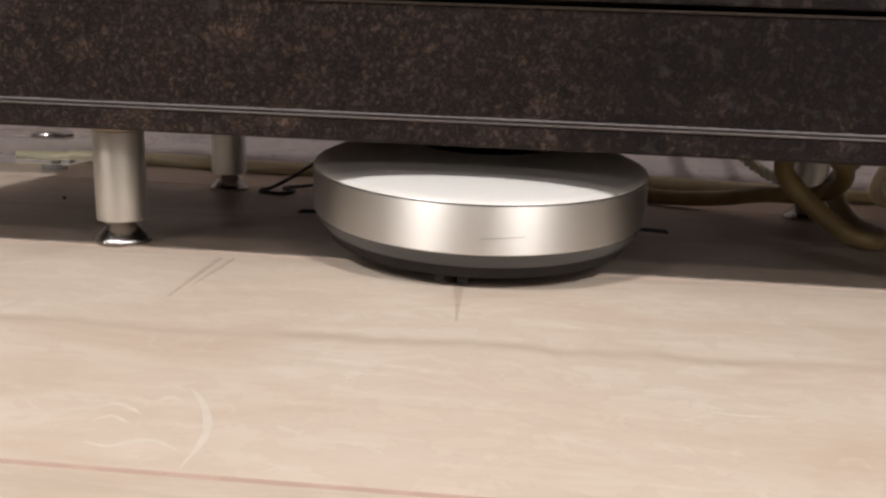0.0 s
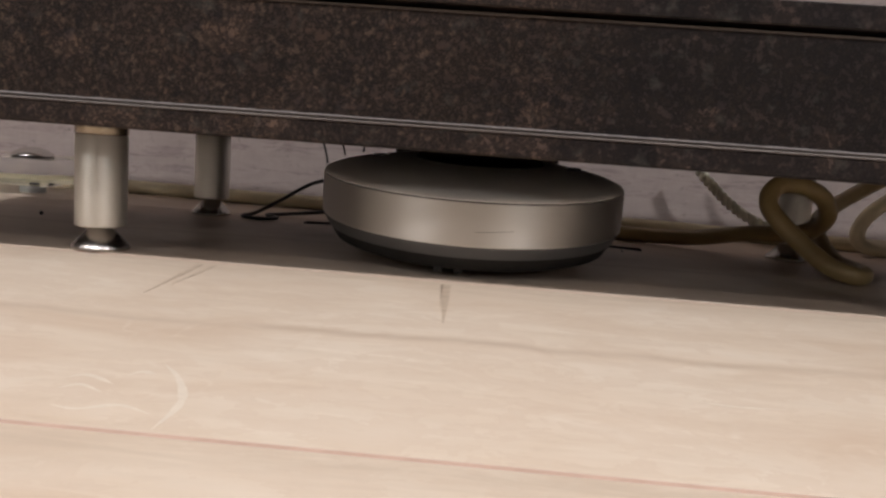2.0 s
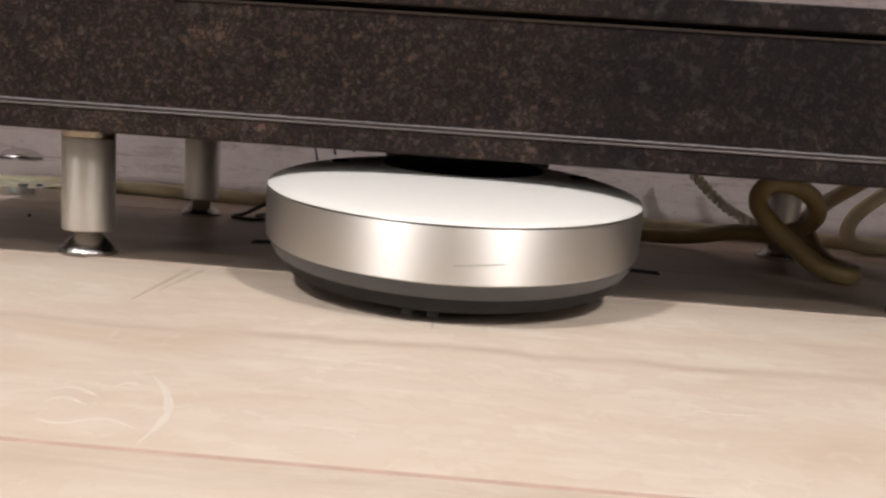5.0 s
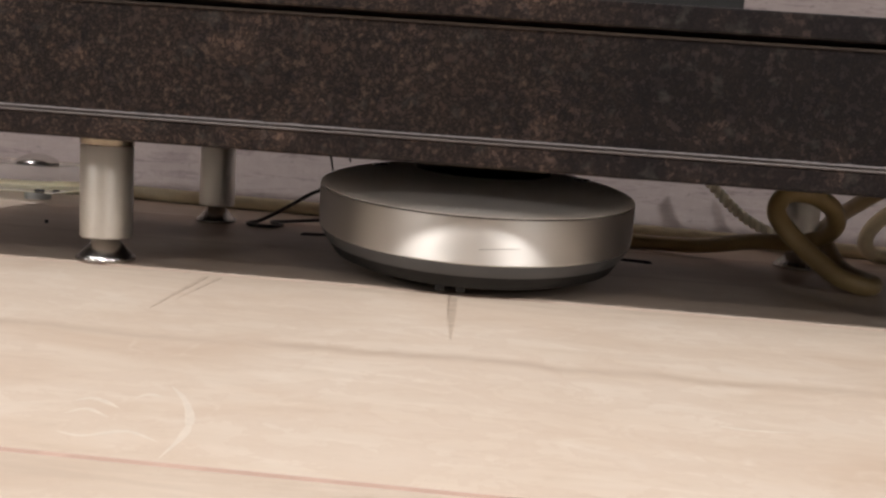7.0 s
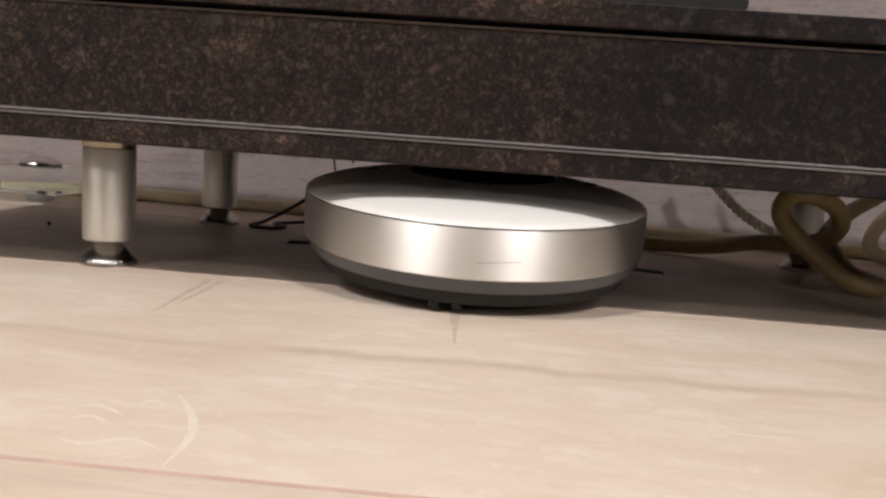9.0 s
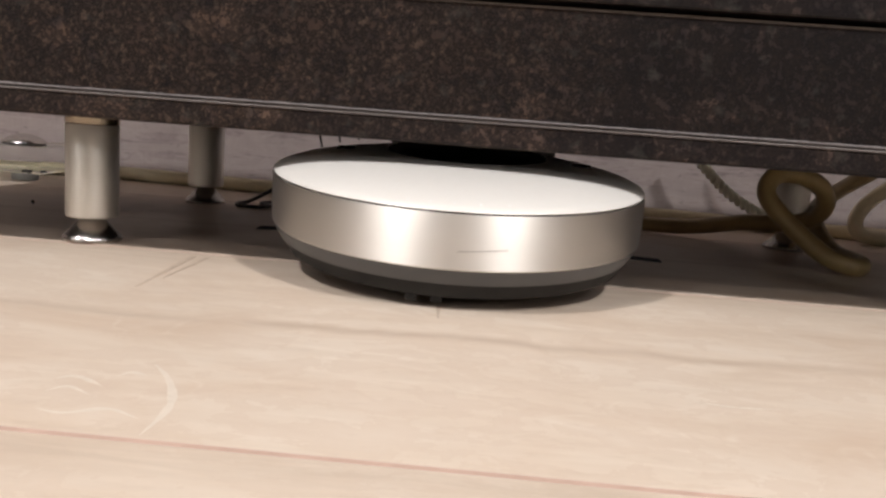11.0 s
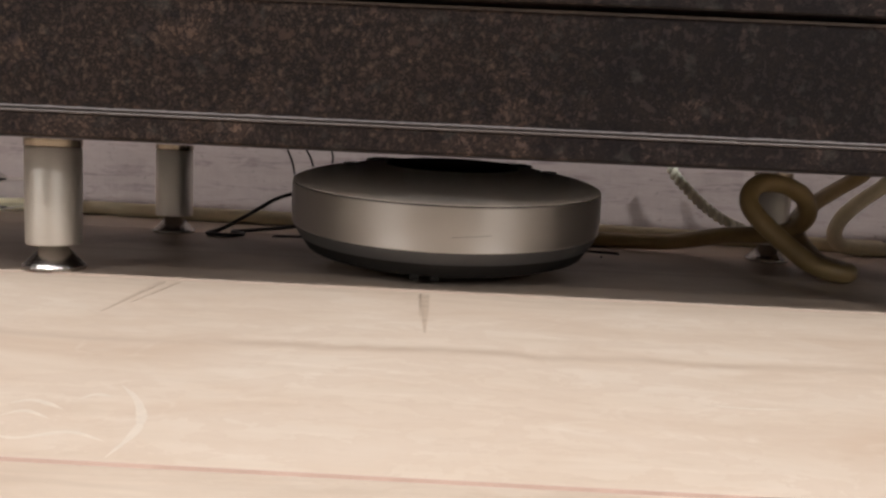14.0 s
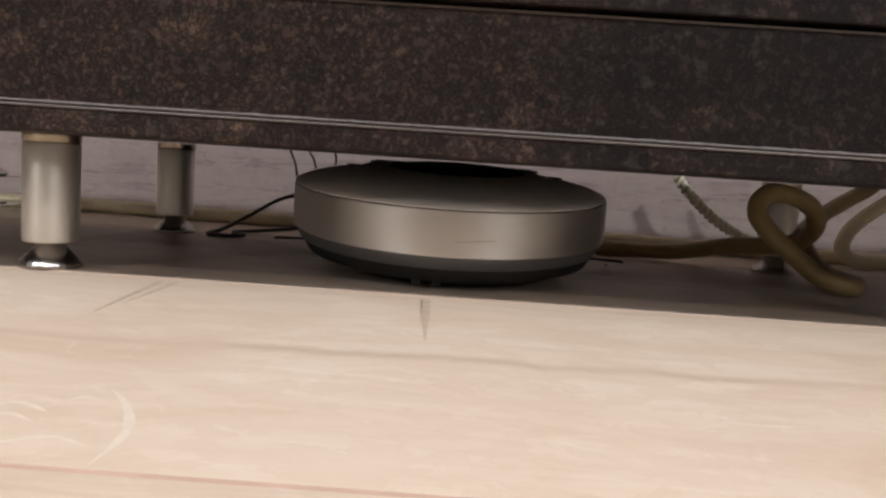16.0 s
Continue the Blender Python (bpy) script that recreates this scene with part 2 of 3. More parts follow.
WHITE_DOT = painted("white_dot", (0.95, 0.95, 0.95), 0.35, 0.3, 0.01)
SAW = painted("saw_mark_print", (0.555, 0.445, 0.355), 0.45, 0, 0.3, 70)
FIGURE = painted("pale_figure_print", (0.705, 0.618, 0.532), 0.45, 0, 0.12, 160)
SEAM = painted("joint_core", (0.47, 0.325, 0.265), 0.7, 0, 0.2)


# ---- mesh helpers ----
def finish(name, bm, material, smooth=False):
    me = bpy.data.meshes.new(name)
    bmesh.ops.recalc_face_normals(bm, faces=bm.faces[:])
    bm.to_mesh(me)
    bm.free()
    me.materials.append(material)
    if smooth:
        me.polygons.foreach_set("use_smooth", [True] * len(me.polygons))
        me.set_sharp_from_angle(angle=radians(38))
    return me


def part(name, bm, material, parent=None, label="", smooth=False):
    ob = new(name, finish(name, bm, material, smooth))
    ob.parent = parent
    if label:
        tagged(ob, label)
    return ob


def box(x0, x1, y0, y1, z0, z1, bevel=0.0, segments=2):
    bm = bmesh.new()
    bmesh.ops.create_cube(bm, size=1, matrix=Matrix.Translation(((x0 + x1) / 2, (y0 + y1) / 2, (z0 + z1) / 2)) @ Matrix.Diagonal((x1 - x0, y1 - y0, z1 - z0, 1)))
    if bevel:
        bmesh.ops.bevel(bm, geom=bm.edges[:], offset=bevel, segments=segments, affect="EDGES", profile=0.5)
    return bm


def lathe(profile, steps=48, flute=0.0, flutes=0):
    """Turns rows of (radius, height) round z; flutes cut ridges into it."""
    bm = bmesh.new()
    rings = []
    for r, z in profile:
        if r < 1e-6:
            rings.append([bm.verts.new((0, 0, z))])
            continue
        ring = []
        for i in range(steps):
            a = 2 * math.pi * i / steps
            rr = r * (1 + flute * math.cos(flutes * a)) if flutes else r
            ring.append(bm.verts.new((rr * math.cos(a), rr * math.sin(a), z)))
        rings.append(ring)
    for a, b in zip(rings, rings[1:]):
        n = max(len(a), len(b))
        for i in range(n):
            quad = [a[i % len(a)], a[(i + 1) % len(a)], b[(i + 1) % len(b)], b[i % len(b)]]
            quad = list(dict.fromkeys(quad))
            if len(quad) > 2:
                bm.faces.new(quad)
    return bm


def spline(points, per=10):
    """A smooth line through the points."""
    pts = [Vector(p) for p in points]
    pts = [2 * pts[0] - pts[1], *pts, 2 * pts[-1] - pts[-2]]
    out = []
    for i in range(1, len(pts) - 2):
        a, b, c, d = pts[i - 1:i + 3]
        for k in range(per):
            t = k / per
            out.append(0.5 * (2 * b + (c - a) * t + (2 * a - 5 * b + 4 * c - d) * t * t + (3 * b - a - 3 * c + d) * t ** 3))
    out.append(pts[-2])
    return out


def tube(line, radius, sides=14, bm=None, rough=0.0):
    bm = bm or bmesh.new()
    rings, normal = [], None
    for i, p in enumerate(line):
        along = (line[min(i + 1, len(line) - 1)] - line[max(i - 1, 0)]).normalized()
        if normal is None:
            normal = along.orthogonal().normalized()
        normal = (normal - along * normal.dot(along)).normalized()
        side = along.cross(normal)
        r = radius * (1 + rough * noise.noise(p * 60))
        rings.append([bm.verts.new(p + r * (math.cos(2 * math.pi * k / sides) * normal + math.sin(2 * math.pi * k / sides) * side)) for k in range(sides)])
    for a, b in zip(rings, rings[1:]):
        for k in range(sides):
            bm.faces.new((a[k], a[(k + 1) % sides], b[(k + 1) % sides], b[k]))
    bm.faces.new(rings[0]), bm.faces.new(rings[-1][::-1])
    return bm


def group_at(name, m):
    ob = new(name)
    ob.empty_display_size = 0.05
    ob.matrix_world = m
    return ob


# ---- the room ----
def structure(name, bm, material, label):
    return tagged(part(name, bm, material, None), label, kind="structure")


WALL_Y = 0.612
WEST, EAST, SOUTH = -5.2, 5.3, -7.0
structure("wall_north", box(WEST, EAST, WALL_Y, WALL_Y + 0.1, -0.02, 2.45), PAPER, "grey lilac wallpaper with a streaky weathered wood pattern")
# these walls and the ceiling are unseen; their grey keeps bounced light low
structure("wall_south", box(WEST, EAST, SOUTH - 0.1, SOUTH, -0.02, 2.45), PLASTER, "plain grey plaster wall")
structure("wall_west", box(WEST - 0.1, WEST, SOUTH - 0.1, WALL_Y + 0.1, -0.02, 2.45), PLASTER, "plain grey plaster wall")
structure("wall_east", box(EAST, EAST + 0.1, SOUTH - 0.1, WALL_Y + 0.1, -0.02, 2.45), PLASTER, "plain grey plaster wall")
structure("ceiling", box(WEST - 0.1, EAST + 0.1, SOUTH - 0.1, WALL_Y + 0.1, 2.45, 2.55), PLASTER, "plain grey plaster ceiling")


def ceiling_light(x, y, r):
    light = group_at("ceiling_light", pose(x, y, 2.45))
    part("frame", lathe([(r, 0.0), (r + 0.025, 0.0), (r + 0.025, -0.022), (r + 0.018, -0.032), (r + 0.002, -0.034), (r, -0.030), (r, 0.0)], 48), PLASTER, light, "", True)
    part("diffuser", lathe([(0, -0.014), (r - 0.0005, -0.014), (r - 0.0005, -0.020), (0, -0.022)], 48), LAMP_GLASS, light, "glowing white diffuser", True)
    tagged(light, "round ceiling light with a glowing diffuser, out of view", "ceiling light", "ceiling lights of the room")


# unseen fixtures, one round each lamp, the added far pair included
for lamp_x, lamp_y, lamp_power, lamp_spread, lamp_size in LAMPS:
    ceiling_light(lamp_x, lamp_y, lamp_size / 2)


# ---- the low cabinet ----
X0, X1 = -0.615, 1.16
DEPTH = 0.430


def furniture_leg(x, y):
    leg = group_at("leg", pose(x, y, 0))
    part("tube", lathe([(0, 0.0205), (0.0203, 0.0205), (0.0213, 0.0216), (0.0213, 0.0975), (0.0207, 0.0984), (0, 0.0984)], 48), SATIN_LEG, leg, "satin nickel leg tube", True)
    part("collar", lathe([(0, 0.0982), (0.0200, 0.0982), (0.0214, 0.0992), (0.0217, 0.1004), (0.0217, 0.1052), (0, 0.1052)], 48), COLLAR, leg, "polished brassy collar", True)
    part("foot", lathe([(0, 0.0), (0.0232, 0.0), (0.0240, 0.0013), (0.0237, 0.0034), (0.0205, 0.0064), (0.0125, 0.0150), (0.0100, 0.0185), (0.0090, 0.0192), (0, 0.0192)], 120, 0.016, 30), CHROME, leg, "dark chrome ribbed adjustable foot", True)
    part("spindle", lathe([(0, 0.0185), (0.0055, 0.0185), (0.0055, 0.0215), (0, 0.0215)], 24), KNOB, leg, "", True)
    return leg


def chipped(x0, x1, z0, z1):
    """A thin strip whose upper edge is chipped unevenly."""
    bm = bmesh.new()
    n = int((x1 - x0) / 0.0022)
    last = None
    for i in range(n + 1):
        x = x0 + (x1 - x0) * i / n
        top = z1 + 0.00035 * noise.noise(Vector((x * 260, z1 * 90, 3.1))) + 0.0003 * noise.noise(Vector((x * 70, 5.3, 0)))
        ring = [bm.verts.new(p) for p in ((x, 0.0007, z0), (x, 0.0004, z0 + 0.0004), (x, 0.0005, top - 0.0004), (x, 0.0012, top), (x, 0.004, top), (x, 0.004, z0))]
        if last:
            for k in range(6):
                bm.faces.new((last[k], last[(k + 1) % 6], ring[(k + 1) % 6], ring[k]))
        else:
            bm.faces.new(ring)
        last = ring
    bm.faces.new(last[::-1])
    return bm


def cabinet():
    c = group_at("low_cabinet", pose(0, 0, 0))
    part("bottom_panel", box(X0, X1, 0, DEPTH, 0.1062, 0.1238, 0.0020), STONE_EDGE, c, "grey-brown mottled stone edge")
    part("top_panel", box(X0, X1, -0.0035, DEPTH, 0.2110, 0.2282, 0.0012), STONE_EDGE, c, "grey-brown mottled stone edge")
    part("back_panel", box(X0 + 0.004, X1 - 0.004, DEPTH - 0.02, DEPTH - 0.012, 0.124, 0.2098), STONE, c)
    for x in (X0, X1 - 0.018):
        part("side_panel", box(x, x + 0.018, 0.003, DEPTH - 0.022, 0.124, 0.2098), STONE, c)
    part("edge_trim", box(X0 + 0.002, X1 - 0.002, -0.0012, 0.0025, 0.1232, 0.1249, 0.0007), TRIM_TAN, c, "pale tan edge strip")
    part("shadow_gap", box(X0 + 0.004, X1 - 0.004, 0.0026, 0.006, 0.1242, 0.1262), TRIM_BROWN, c, "brown joint behind the edge strips")
    for a, b in ((X0 + 0.002, 0.3855), (0.3885, X1 - 0.002)):
        front = part("drawer_front", box(a, b, 0.002, 0.020, 0.1264, 0.2070, 0.0014), STONE, c, "dark rusty stone laminate drawer front")
        part("lower_edge", chipped(a + 0.001, b - 0.001, 0.1263, 0.1279), TRIM, front, "pale chipped edge strip")
        part("upper_edge", box(a + 0.001, b - 0.001, 0.0008, 0.004, 0.2056, 0.2074, 0.0006), TRIM_BROWN, front, "brown worn edge strip")
    for x, y in ((-0.3143, 0.083), (-0.3290, 0.398), (0.389, 0.085), (0.3855, 0.40), (1.09, 0.085), (1.09, 0.40)):
        leg = furniture_leg(x, y)
        leg.parent = c
    return tagged(c, "low cabinet of dark rusty stone laminate on satin metal legs", "cabinet")


cabinet()


# ---- the box on the cabinet ----
def media_box():
    b = group_at("media_box", pose(-0.012, 0.27, 0.2285))
    bm = bmesh.new()
    outline = [(-0.16, 0.006), (0.205, 0.006), (0.24, 0.03), (0.24, 0.045), (-0.195, 0.045), (-0.195, 0.03)]
    front = [bm.verts.new((x, -0.09, z)) for x, z in outline]
    back = [bm.verts.new((x, 0.10, z)) for x, z in outline]
    bm.faces.new(front), bm.faces.new(back[::-1])
    for i in range(len(outline)):
        j = (i + 1) % len(outline)
        bm.faces.new((front[i], back[i], back[j], front[j]))
    bmesh.ops.bevel(bm, geom=bm.edges[:], offset=0.003, segments=2, affect="EDGES")
    part("body", bm, BLACK_MATT, b)
    for x in (-0.12, 0.17):
        for y in (-0.06, 0.07):
            part("foot", lathe([(0, 0), (0.008, 0), (0.008, 0.0065), (0, 0.0065)], 16), BLACK_PLASTIC, b).location = (x, y, 0)
    tagged(b, "black plastic media box standing on the low cabinet", "media box")


media_box()


# ---- the robot cleaner ----
TILT = 5.16


def robot_cleaner():
    r = group_at("robot_vacuum", pose(0, 0.2, 0))
    part("shell", lathe([(0.139, 0.0427), (0.1455, 0.0425), (0.1467, 0.0436), (0.1472, 0.0560), (0.1467, 0.0790), (0.1463, 0.0796), (0.141, 0.0797)], 128), SILVER, r, "brushed silver metallic side band", True)
    part("lower_band", lathe([(0.138, 0.0315), (0.1405, 0.0315), (0.1450, 0.0398), (0.1453, 0.0424), (0.139, 0.0426)], 128), GREY_PLASTIC, r, "dark grey plastic lower band", True)
    part("underside", lathe([(0, 0.0165), (0.122, 0.0165), (0.1330, 0.0205), (0.1398, 0.0314), (0.1398, 0.0430), (0, 0.0430)], 96), BLACK_MATT, r, "black plastic underside", True)
    part("seam", lathe([(0.140, 0.0795), (0.1451, 0.0796), (0.1452, 0.0802), (0.1451, 0.0808), (0.140, 0.0809)], 128), LID_SEAM, r, "thin dark groove under the lid", True)
    lid = [(0.141, 0.0808), (0.1457, 0.0809), (0.1462, 0.0815), (0.1452, 0.0827), (0.1405, 0.0849), (0.1330, 0.0874), (0.1220, 0.0899), (0.1080, 0.0921), (0.0920, 0.0937), (0.0750, 0.0947), (0.0550, 0.0953), (0, 0.0957)]
    part("lid", lathe(lid, 128), SILVER_TOP, r, "satin silver domed lid", True)
    part("top_plate", lathe([(0, 0.0905), (0.0660, 0.0905), (0.0666, 0.0953), (0.0658, 0.0959), (0.0620, 0.0960), (0.0610, 0.0957), (0.0580, 0.0957), (0.0570, 0.0960), (0, 0.0961)], 96), BLACK_GLOSS, r, "flat round black plate let into the lid", True).location = (0.004, 0.034, 0)
    for x in (-0.096, 0.099):
        button = part("button", lathe([(0, 0.0910), (0.0085, 0.0910), (0.0085, 0.0934), (0.0072, 0.0942), (0, 0.0943)], 24), BLACK_GLOSS, r, "small black button", True)
        button.location = (x, 0.022, 0.0)
    # a row of tiny white dots along the lid's front rim
    for x in (-0.042, -0.027, -0.012, 0.003, 0.020, 0.038):
        lamp = part("lid_dot", lathe([(0, -0.0006), (0.0006, -0.0006), (0.0006, 0.0001), (0.0003, 0.0003), (0, 0.0003)], 12), WHITE_DOT, r, "tiny white dot on the lid")
        lamp.matrix_local = pose(x, -math.sqrt(0.1395 ** 2 - x * x), 0.0854, 24, 0, 0)
    groove = bmesh.new()
    tube([Vector((0.1473 * math.sin(u), -0.1473 * math.cos(u), 0.0562 + 0.010 * (u - 0.1))) for u in [0.05 + 0.02 * i for i in range(12)]], 0.0002, 6, groove)
    part("scratch", groove, SCRATCH, r, "thin dark scratch")
    for x in (-0.022, -0.005):
        part("sensor_stub", box(x - 0.004, x + 0.004, -0.1310, -0.122, 0.0152, 0.0215, 0.0015), BLACK_MATT, r, "", True)
    for side in (-1, 1):
        wheel = part("wheel", lathe([(0, -0.009), (0.030, -0.009), (0.032, -0.007), (0.032, 0.007), (0.030, 0.009), (0, 0.009)], 40), BLACK_PLASTIC, r, "black rubber wheel", True)
        wheel.matrix_local = pose(side * 0.100, 0.0, 0.0322, 0, 90, 0)
        brush = part("side_brush", lathe([(0, 0.001), (0.012, 0.001), (0.012, 0.017), (0, 0.017)], 20), BLACK_PLASTIC, r, "black bristle side brush", True)
        brush.matrix_local = pose(side * 0.105, 0.090, 0.0, -TILT, 0, 0)
        for u in (0, 120, 240):
            d = Vector((math.cos(radians(u)) * side, math.sin(radians(u)), 0))
            arm = bmesh.new()
            for k in range(-3, 4):
                e = Vector((-d.y, d.x, 0)) * 0.0016 * k
                tube([d * 0.010 + e * 0.4 + Vector((0, 0, 0.005)), d * 0.045 + e + Vector((0, 0, 0.003)), d * 0.084 + e * 1.5 + Vector((0, 0, 0.0018))], 0.0009, 5, arm)
            part("bristles", arm, BLACK_PLASTIC, brush)
    return tagged(r, "round silver robot vacuum with black top plate on the floor", "robot vacuum")


ROBOT = robot_cleaner()


# ---- the charging dock at the wall ----
DOCK_X, DOCK_Y, DOCK_Z = 0.0, 0.41, 0.1008


def charging_dock():
    d = group_at("charging_dock", pose(DOCK_X, DOCK_Y, 0))
    part("base", box(-0.108, 0.108, -0.01, 0.125, 0.0, 0.012, 0.004), BLACK_PLASTIC, d, "", True)
    part("tower", box(-0.1015, 0.1015, 0.0, 0.12, 0.0125, DOCK_Z, 0.004, 3), BLACK_PLASTIC, d, "upright black plastic housing", True)
    part("top_cover", box(-0.094, 0.094, 0.006, 0.112, DOCK_Z - 0.001, DOCK_Z + 0.0012, 0.001), BLACK_GLOSS, d, "", True)
    tagged(d, "black plastic charging dock standing at the wall", "charging dock")


charging_dock()


# ---- cables and cords ----
def cable(name, points, radius, material, label, category="cable", per=10, sides=16):
    ob = part(name, tube(spline(points, per), radius, sides, None, 0.04), material, None, "", True)
    return tagged(ob, label, category)


cable("beige_cable", [(-0.70, 0.560, 0.0098), (-0.635, 0.571, 0.0098), (-0.57, 0.582, 0.0098), (-0.48, 0.580, 0.0098), (-0.40, 0.566, 0.0098), (-0.32, 0.556, 0.0098), (-0.20, 0.552, 0.0098), (0.0, 0.57, 0.0098), (0.15, 0.592, 0.0098), (0.25, 0.598, 0.0098), (0.36, 0.578, 0.0098), (0.46, 0.560, 0.0098), (0.6, 0.55, 0.0098)],
      0.0096, BEIGE, "thick pale beige rubber cable lying along the wall")
cable("knotted_hose", [(0.02, 0.545, 0.0100), (0.12, 0.498, 0.0100), (0.20, 0.462, 0.0100), (0.276, 0.432, 0.0140), (0.328, 0.388, 0.0290), (0.361, 0.356, 0.0345), (0.386, 0.338, 0.0430), (0.392, 0.316, 0.0600), (0.379, 0.295, 0.0790), (0.360, 0.285, 0.0898), (0.341, 0.278, 0.0945), (0.322, 0.270, 0.0938), (0.310, 0.263, 0.0850), (0.307, 0.255, 0.0720), (0.317, 0.245, 0.0560), (0.338, 0.235, 0.0360), (0.362, 0.225, 0.0180), (0.388, 0.223, 0.0100), (0.404, 0.240, 0.0098), (0.408, 0.270, 0.0098), (0.405, 0.310, 0.0125), (0.404, 0.352, 0.0280), (0.412, 0.392, 0.0470), (0.444, 0.432, 0.0650), (0.487, 0.462, 0.0860), (0.528, 0.482, 0.1060), (0.560, 0.500, 0.1230), (0.64, 0.515, 0.100), (0.72, 0.51, 0.045), (0.80, 0.50, 0.0105)],
      0.0096, OLIVE, "thick olive rubber hose tied in a loose knot", "hose")
cable("beige_cable", [(0.84, 0.550, 0.0098), (0.78, 0.545, 0.035), (0.71, 0.530, 0.095), (0.64, 0.512, 0.1200), (0.585, 0.500, 0.1070), (0.563, 0.500, 0.0900), (0.537, 0.50, 0.0700), (0.518, 0.50, 0.0500), (0.511, 0.50, 0.0310), (0.519, 0.502, 0.0165), (0.545, 0.508, 0.0100), (0.60, 0.520, 0.0098), (0.70, 0.53, 0.0098)],
      0.0095, BEIGE, "pale beige rubber cable bent into a loop")
cable("thin_black_cable", [(-0.12, 0.42, 0.060), (-0.17, 0.408, 0.056), (-0.204, 0.40, 0.047), (-0.237, 0.388, 0.026), (-0.268, 0.384, 0.008), (-0.285, 0.392, 0.0028), (-0.280, 0.378, 0.0028), (-0.255, 0.370, 0.0028), (-0.243, 0.392, 0.0028), (-0.262, 0.412, 0.0030), (-0.240, 0.430, 0.004), (-0.18, 0.435, 0.012), (-0.10, 0.43, 0.030)],
      0.0023, BLACK_PLASTIC, "thin black cable curled on the floor", per=8, sides=10)
for a, b in (((-0.198, 0.418, 0.1060), (-0.188, 0.418, 0.074)), ((-0.175, 0.418, 0.1060), (-0.166, 0.418, 0.086)), ((-0.144, 0.418, 0.1060), (-0.143, 0.418, 0.091))):
    mid = [(p + q) / 2 + 0.001 for p, q in zip(a, b)]
    cable("wire_end", [a, mid, b], 0.0013, BLACK_PLASTIC, "thin black wire hanging from under the cabinet", "wire", 6, 8)


def twisted_cord():
    line = spline([(0.296, 0.548, 0.125), (0.308, 0.549, 0.098), (0.325, 0.550, 0.080), (0.349, 0.550, 0.058), (0.374, 0.550, 0.041), (0.402, 0.550, 0.028), (0.436, 0.555, 0.017), (0.478, 0.556, 0.0100), (0.54, 0.556, 0.0080), (0.66, 0.556, 0.0080)], 40)
    cord = group_at("twisted_cord", pose(0, 0, 0))
    normal = Vector((0, 1, 0))
    frames = []
    for i, p in enumerate(line):
        along = (line[min(i + 1, len(line) - 1)] - line[max(i - 1, 0)]).normalized()
        normal = (normal - along * normal.dot(along)).normalized()
        frames.append((p, normal.copy(), along.cross(normal)))
    for k in range(2):
        turn, strand, last = math.pi * k, [], None
        for p, n, s in frames:
            turn += 0 if last is None else (p - last).length / 0.0185 * 2 * math.pi
            last = p
            strand.append(p + 0.0042 * (math.cos(turn) * n + math.sin(turn) * s))
        part("strand", tube(strand, 0.0036, 10), ROPE, cord, "", True)
    tagged(cord, "pale green twisted two-strand cord hanging at the wall", "cord")


twisted_cord()


# ---- the clear stand at the wall ----
def clear_stand():
    s = group_at("clear_stand", pose(-0.615, 0.488, 0))
    part("block", box(-0.32, 0.048, -0.045, 0.085, 0.0125, 0.0488, 0.002), ACRYLIC, s, "clear acrylic block")
    # black ring added to draw the dark line below the cap
    part("dark_ring", lathe([(0, 0.0490), (0.0262, 0.0490), (0.0272, 0.0503), (0, 0.0503)], 40), BLACK_PLASTIC, s, "thin black ring under the cap", True)
    part("cap", lathe([(0, 0.0502), (0.0270, 0.0502), (0.0284, 0.0512), (0.0278, 0.0525), (0.0235, 0.0560), (0.0165, 0.0598), (0.0085, 0.0622), (0, 0.0630)], 48), KNOB, s, "round domed chrome cap", True)
    part("foot", lathe([(0, 0), (0.0160, 0), (0.0170, 0.001), (0.0170, 0.0105), (0.0160, 0.0122), (0, 0.0122)], 32), FOOT_GREY, s, "round grey rubber foot", True)
    part("bracket", box(0.002, 0.013, -0.004, 0.006, 0.0120, 0.0142, 0.0008), BLACK_PLASTIC, s, "black bracket above the foot")
    far = part("foot", lathe([(0, 0), (0.0160, 0), (0.0170, 0.001), (0.0170, 0.0105), (0.0160, 0.0122), (0, 0.0122)], 32), FOOT_GREY, s, "round grey rubber foot", True)
    far.location = (-0.28, 0, 0)
    tagged(s, "clear acrylic stand with chrome cap on grey foot", "stand")


clear_stand()


# ---- crumbs on the floor ----
for x, y, size in ((-0.4718, 0.2622, 0.0022), (-0.448, 0.300, 0.0012), (0.178, 0.345, 0.0014)):
    crumb = bmesh.new()
    bmesh.ops.create_icosphere(crumb, subdivisions=1, radius=size)
    for v in crumb.verts:
        v.co *= 1 + 0.35 * noise.noise(v.co * 900 + Vector((x, y, 0)) * 50)
    low = min(v.co.z for v in crumb.verts)
    crumb_ob = tagged(part("crumb", crumb, BLACK_PLASTIC), "tiny dark crumb lying on the floor", "crumb", "crumbs under the cabinet")
    crumb_ob.location = (x, y, -low)


# ---- floor ----
floor = tagged(part("floor", box(WEST, EAST, SOUTH, WALL_Y, -0.02, -0.0022), SEAM), "pale oak laminate floor of long planks", kind="structure")
WIDTH, LENGTH = 0.365, 1.29


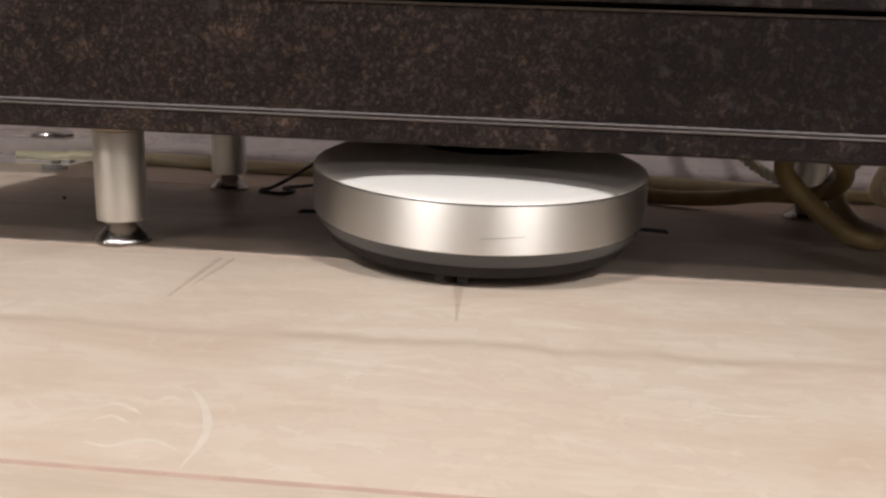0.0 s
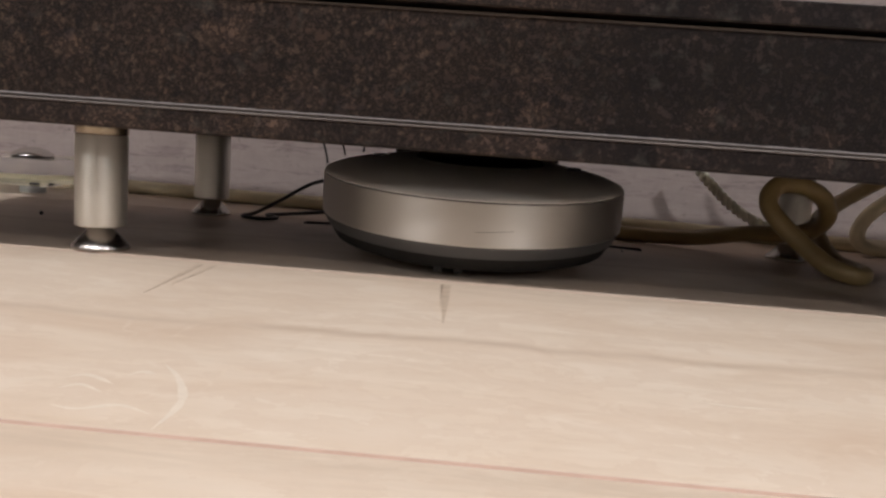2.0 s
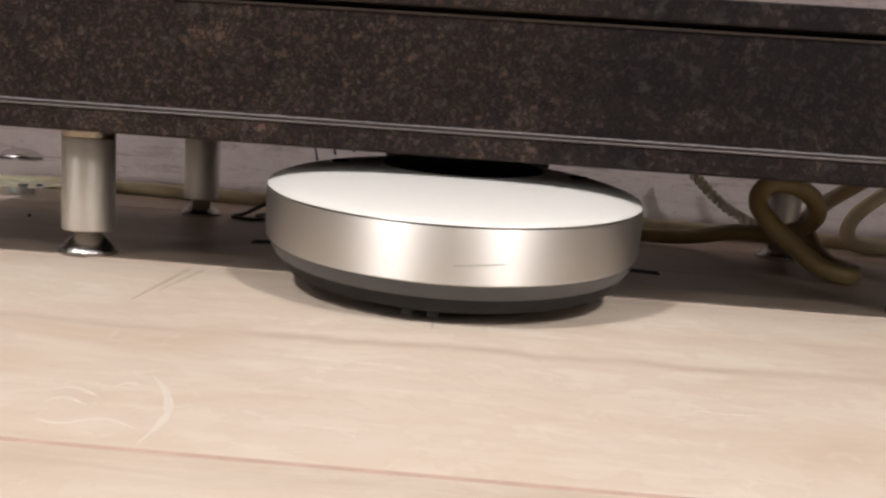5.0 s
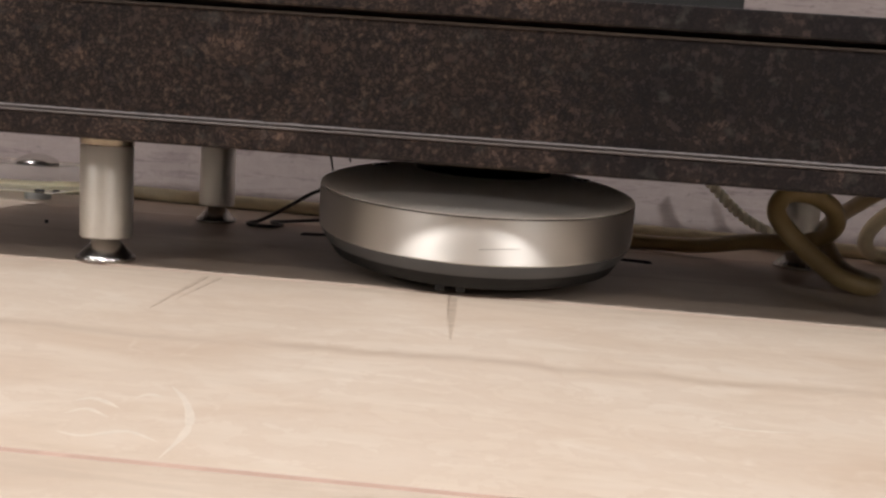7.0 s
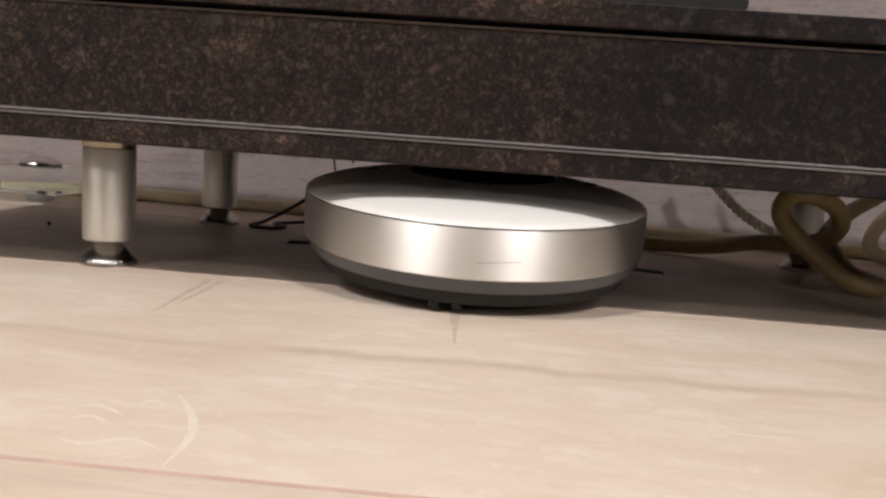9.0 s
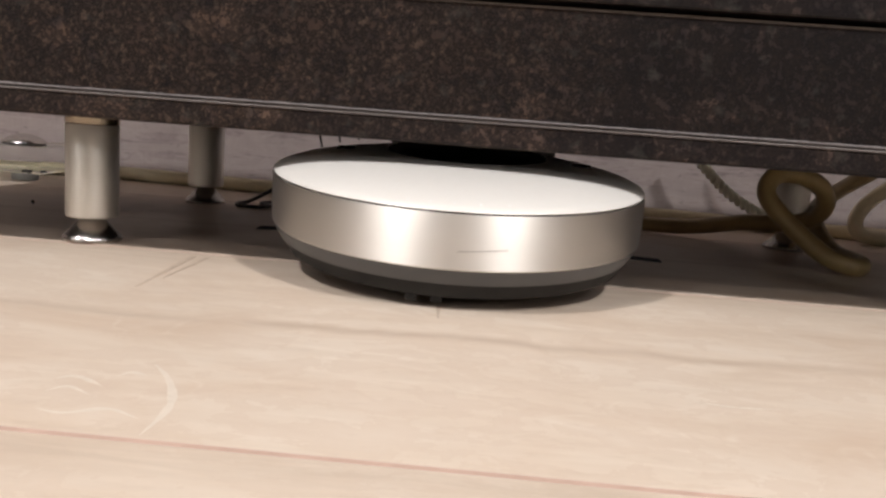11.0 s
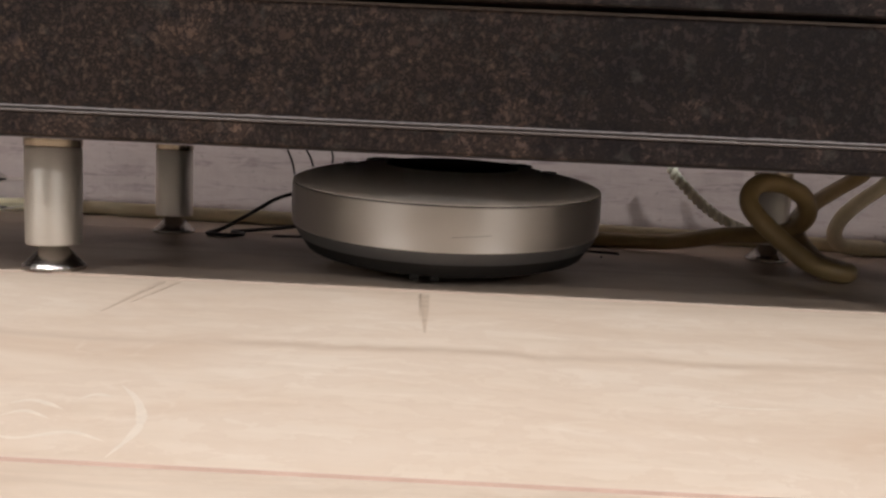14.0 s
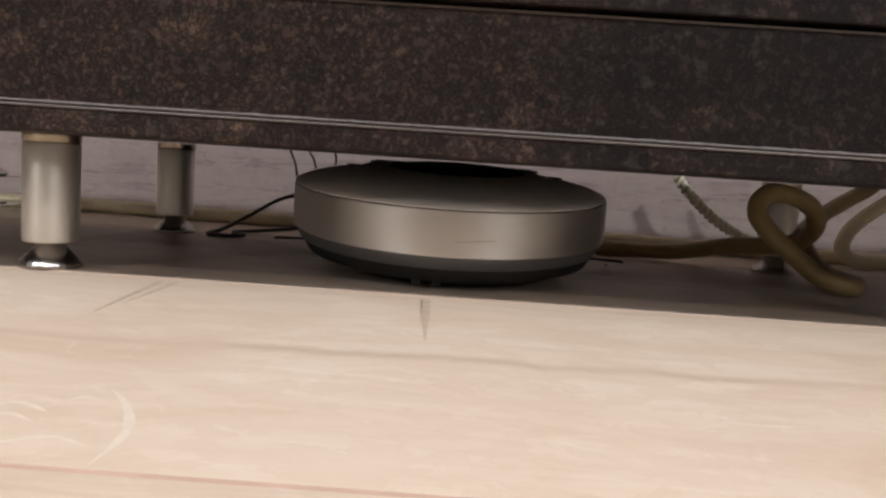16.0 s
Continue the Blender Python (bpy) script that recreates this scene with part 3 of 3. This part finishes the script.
def planks():
    made = {}

    def plank_mesh(x0, x1, y0, y1):
        """A plank cut to its room at the walls; alike planks share one mesh."""
        key = (round(x0, 3), round(x1, 3), round(y0, 3), round(y1, 3))
        if key not in made:
            made[key] = finish("plank", box(x0, x1, y0, y1, -0.0060, 0.0, 0.0018, 1), OAK)
            made[key].materials.append(SEAM)
            for p in made[key].polygons:
                p.material_index = 0 if p.normal.z > 0.99 else 1
        return made[key]

    row, y = 0, 0.0600 + 2 * WIDTH
    while y > SOUTH:
        y -= WIDTH
        x = -2.2 - 3 * LENGTH - LENGTH + (0.95, 0.24, 0.29, 0.35)[row % 4]
        while x < EAST:
            x0, x1 = max(0.0, WEST - x), min(LENGTH, EAST - x)
            if x1 - x0 > 0.01:
                ob = new("plank", plank_mesh(x0, x1, max(0.0, SOUTH - y), min(WIDTH, WALL_Y - y)))
                ob.location = (x, y, 0)
                ob.parent = floor
            x += LENGTH
        row += 1


planks()
for x, tilt, length, wide in ((-0.2117, 2.6, 0.118, 0.0026), (-0.2000, -0.9, 0.085, 0.0018), (-0.0100, 2.4, 0.132, 0.0036), (-0.0138, 2.8, 0.090, 0.0010)):
    outline = [(-wide, 0), (-wide * 0.7, -length * 0.5), (-wide * 0.15, -length), (wide * 0.15, -length), (wide * 0.8, -length * 0.45), (wide, 0)]
    bm = bmesh.new()
    low = [bm.verts.new((px, py, -0.0004)) for px, py in outline]
    high = [bm.verts.new((px, py, 0.0002)) for px, py in outline]
    bm.faces.new(high), bm.faces.new(low[::-1])
    for i in range(len(outline)):
        j = (i + 1) % len(outline)
        bm.faces.new((low[i], low[j], high[j], high[i]))
    mark = part("saw_mark", bm, SAW, floor, "printed brown saw mark")
    mark.matrix_local = pose(x, 0.046, 0, 0, 0, tilt)


def printed_arc(points, wide, shift):
    """A thin pale stroke of the plank's print, tapered to both ends."""
    line = spline(points, 8)
    bm = bmesh.new()
    last = None
    for i, p in enumerate(line):
        along = (line[min(i + 1, len(line) - 1)] - line[max(i - 1, 0)]).normalized()
        side = Vector((-along.y, along.x, 0))
        half = wide * (0.12 + math.sin(math.pi * i / (len(line) - 1))) * (1 + 0.5 * noise.noise(p * 120 + Vector((shift, 0, 0))))
        pair = (bm.verts.new(p + side * half), bm.verts.new(p - side * half))
        if last:
            bm.faces.new((last[0], last[1], pair[1], pair[0]))
        last = pair
    top = bmesh.ops.extrude_face_region(bm, geom=bm.faces[:])["geom"]
    bmesh.ops.translate(bm, vec=(0, 0, 0.00006), verts=[v for v in top if isinstance(v, bmesh.types.BMVert)])
    part("pale_figure", bm, FIGURE, floor, "pale printed figure of the wood")


for shift, (points, wide) in enumerate((
    (((-0.13, -0.22, 0.0), (-0.117, -0.237, 0.0), (-0.106, -0.259, 0.0), (-0.102, -0.277, 0.0), (-0.102, -0.3, 0.0)), 0.0018),
    (((-0.162, -0.25, 0.0), (-0.155, -0.245, 0.0), (-0.139, -0.254, 0.0)), 0.0016),
    (((-0.158, -0.265, 0.0), (-0.152, -0.258, 0.0), (-0.139, -0.265, 0.0)), 0.0012),
    (((-0.139, -0.241, 0.0), (-0.135, -0.234, 0.0), (-0.127, -0.236, 0.0)), 0.0016),
    (((-0.151, -0.284, 0.0), (-0.139, -0.286, 0.0), (-0.125, -0.278, 0.0), (-0.109, -0.285, 0.0)), 0.0012),
    (((0.125, -0.204, 0.0), (0.146, -0.207, 0.0), (0.171, -0.204, 0.0)), 0.001),
)):
    printed_arc(points, wide, shift)

# ---- what moves ----
def motions():
    rows = [(0, -0.001, 0.1300), (0.3, -0.001, 0.1410), (0.5, -0.001, 0.1545), (1, 0.001, 0.1730), (1.5, 0.0015, 0.2010), (2, 0.002, 0.2150), (2.5, 0.001, 0.1860), (3, 0.000, 0.1445), (3.5, -0.0018, 0.0935),
            (3.7, -0.002, 0.0760), (4.0, -0.002, 0.0550), (4.4, -0.002, 0.0430), (4.8, -0.001, 0.0500), (5.3, 0, 0.0820), (5.8, 0.001, 0.1230),
            (6, 0.001, 0.1335), (6.5, 0.001, 0.1530), (7, 0.0, 0.1835), (7.5, 0.001, 0.2000), (8, -0.0008, 0.2180), (8.5, -0.0017, 0.1710), (9, -0.003, 0.1280),
            (9.2, -0.003, 0.1110), (9.5, -0.003, 0.0830), (9.9, -0.003, 0.0560), (10.3, -0.003, 0.0450), (10.7, -0.003, 0.0560), (11.1, -0.003, 0.0800), (11.3, -0.003, 0.0940),
            (11.5, -0.003, 0.1070), (12, -0.0014, 0.1480), (12.5, 0.001, 0.1710), (13, 0.0008, 0.1870), (13.5, 0.001, 0.2080), (14, 0.0008, 0.2225), (14.5, 0.0005, 0.2220), (15, 0.001, 0.2230), (15.5, 0.001, 0.2245), (16, 0.0009, 0.2260)]
    walk(ROBOT, [(t, pose(x, y, 0, TILT, 0.1, 0)) for t, x, y in rows])


motions()
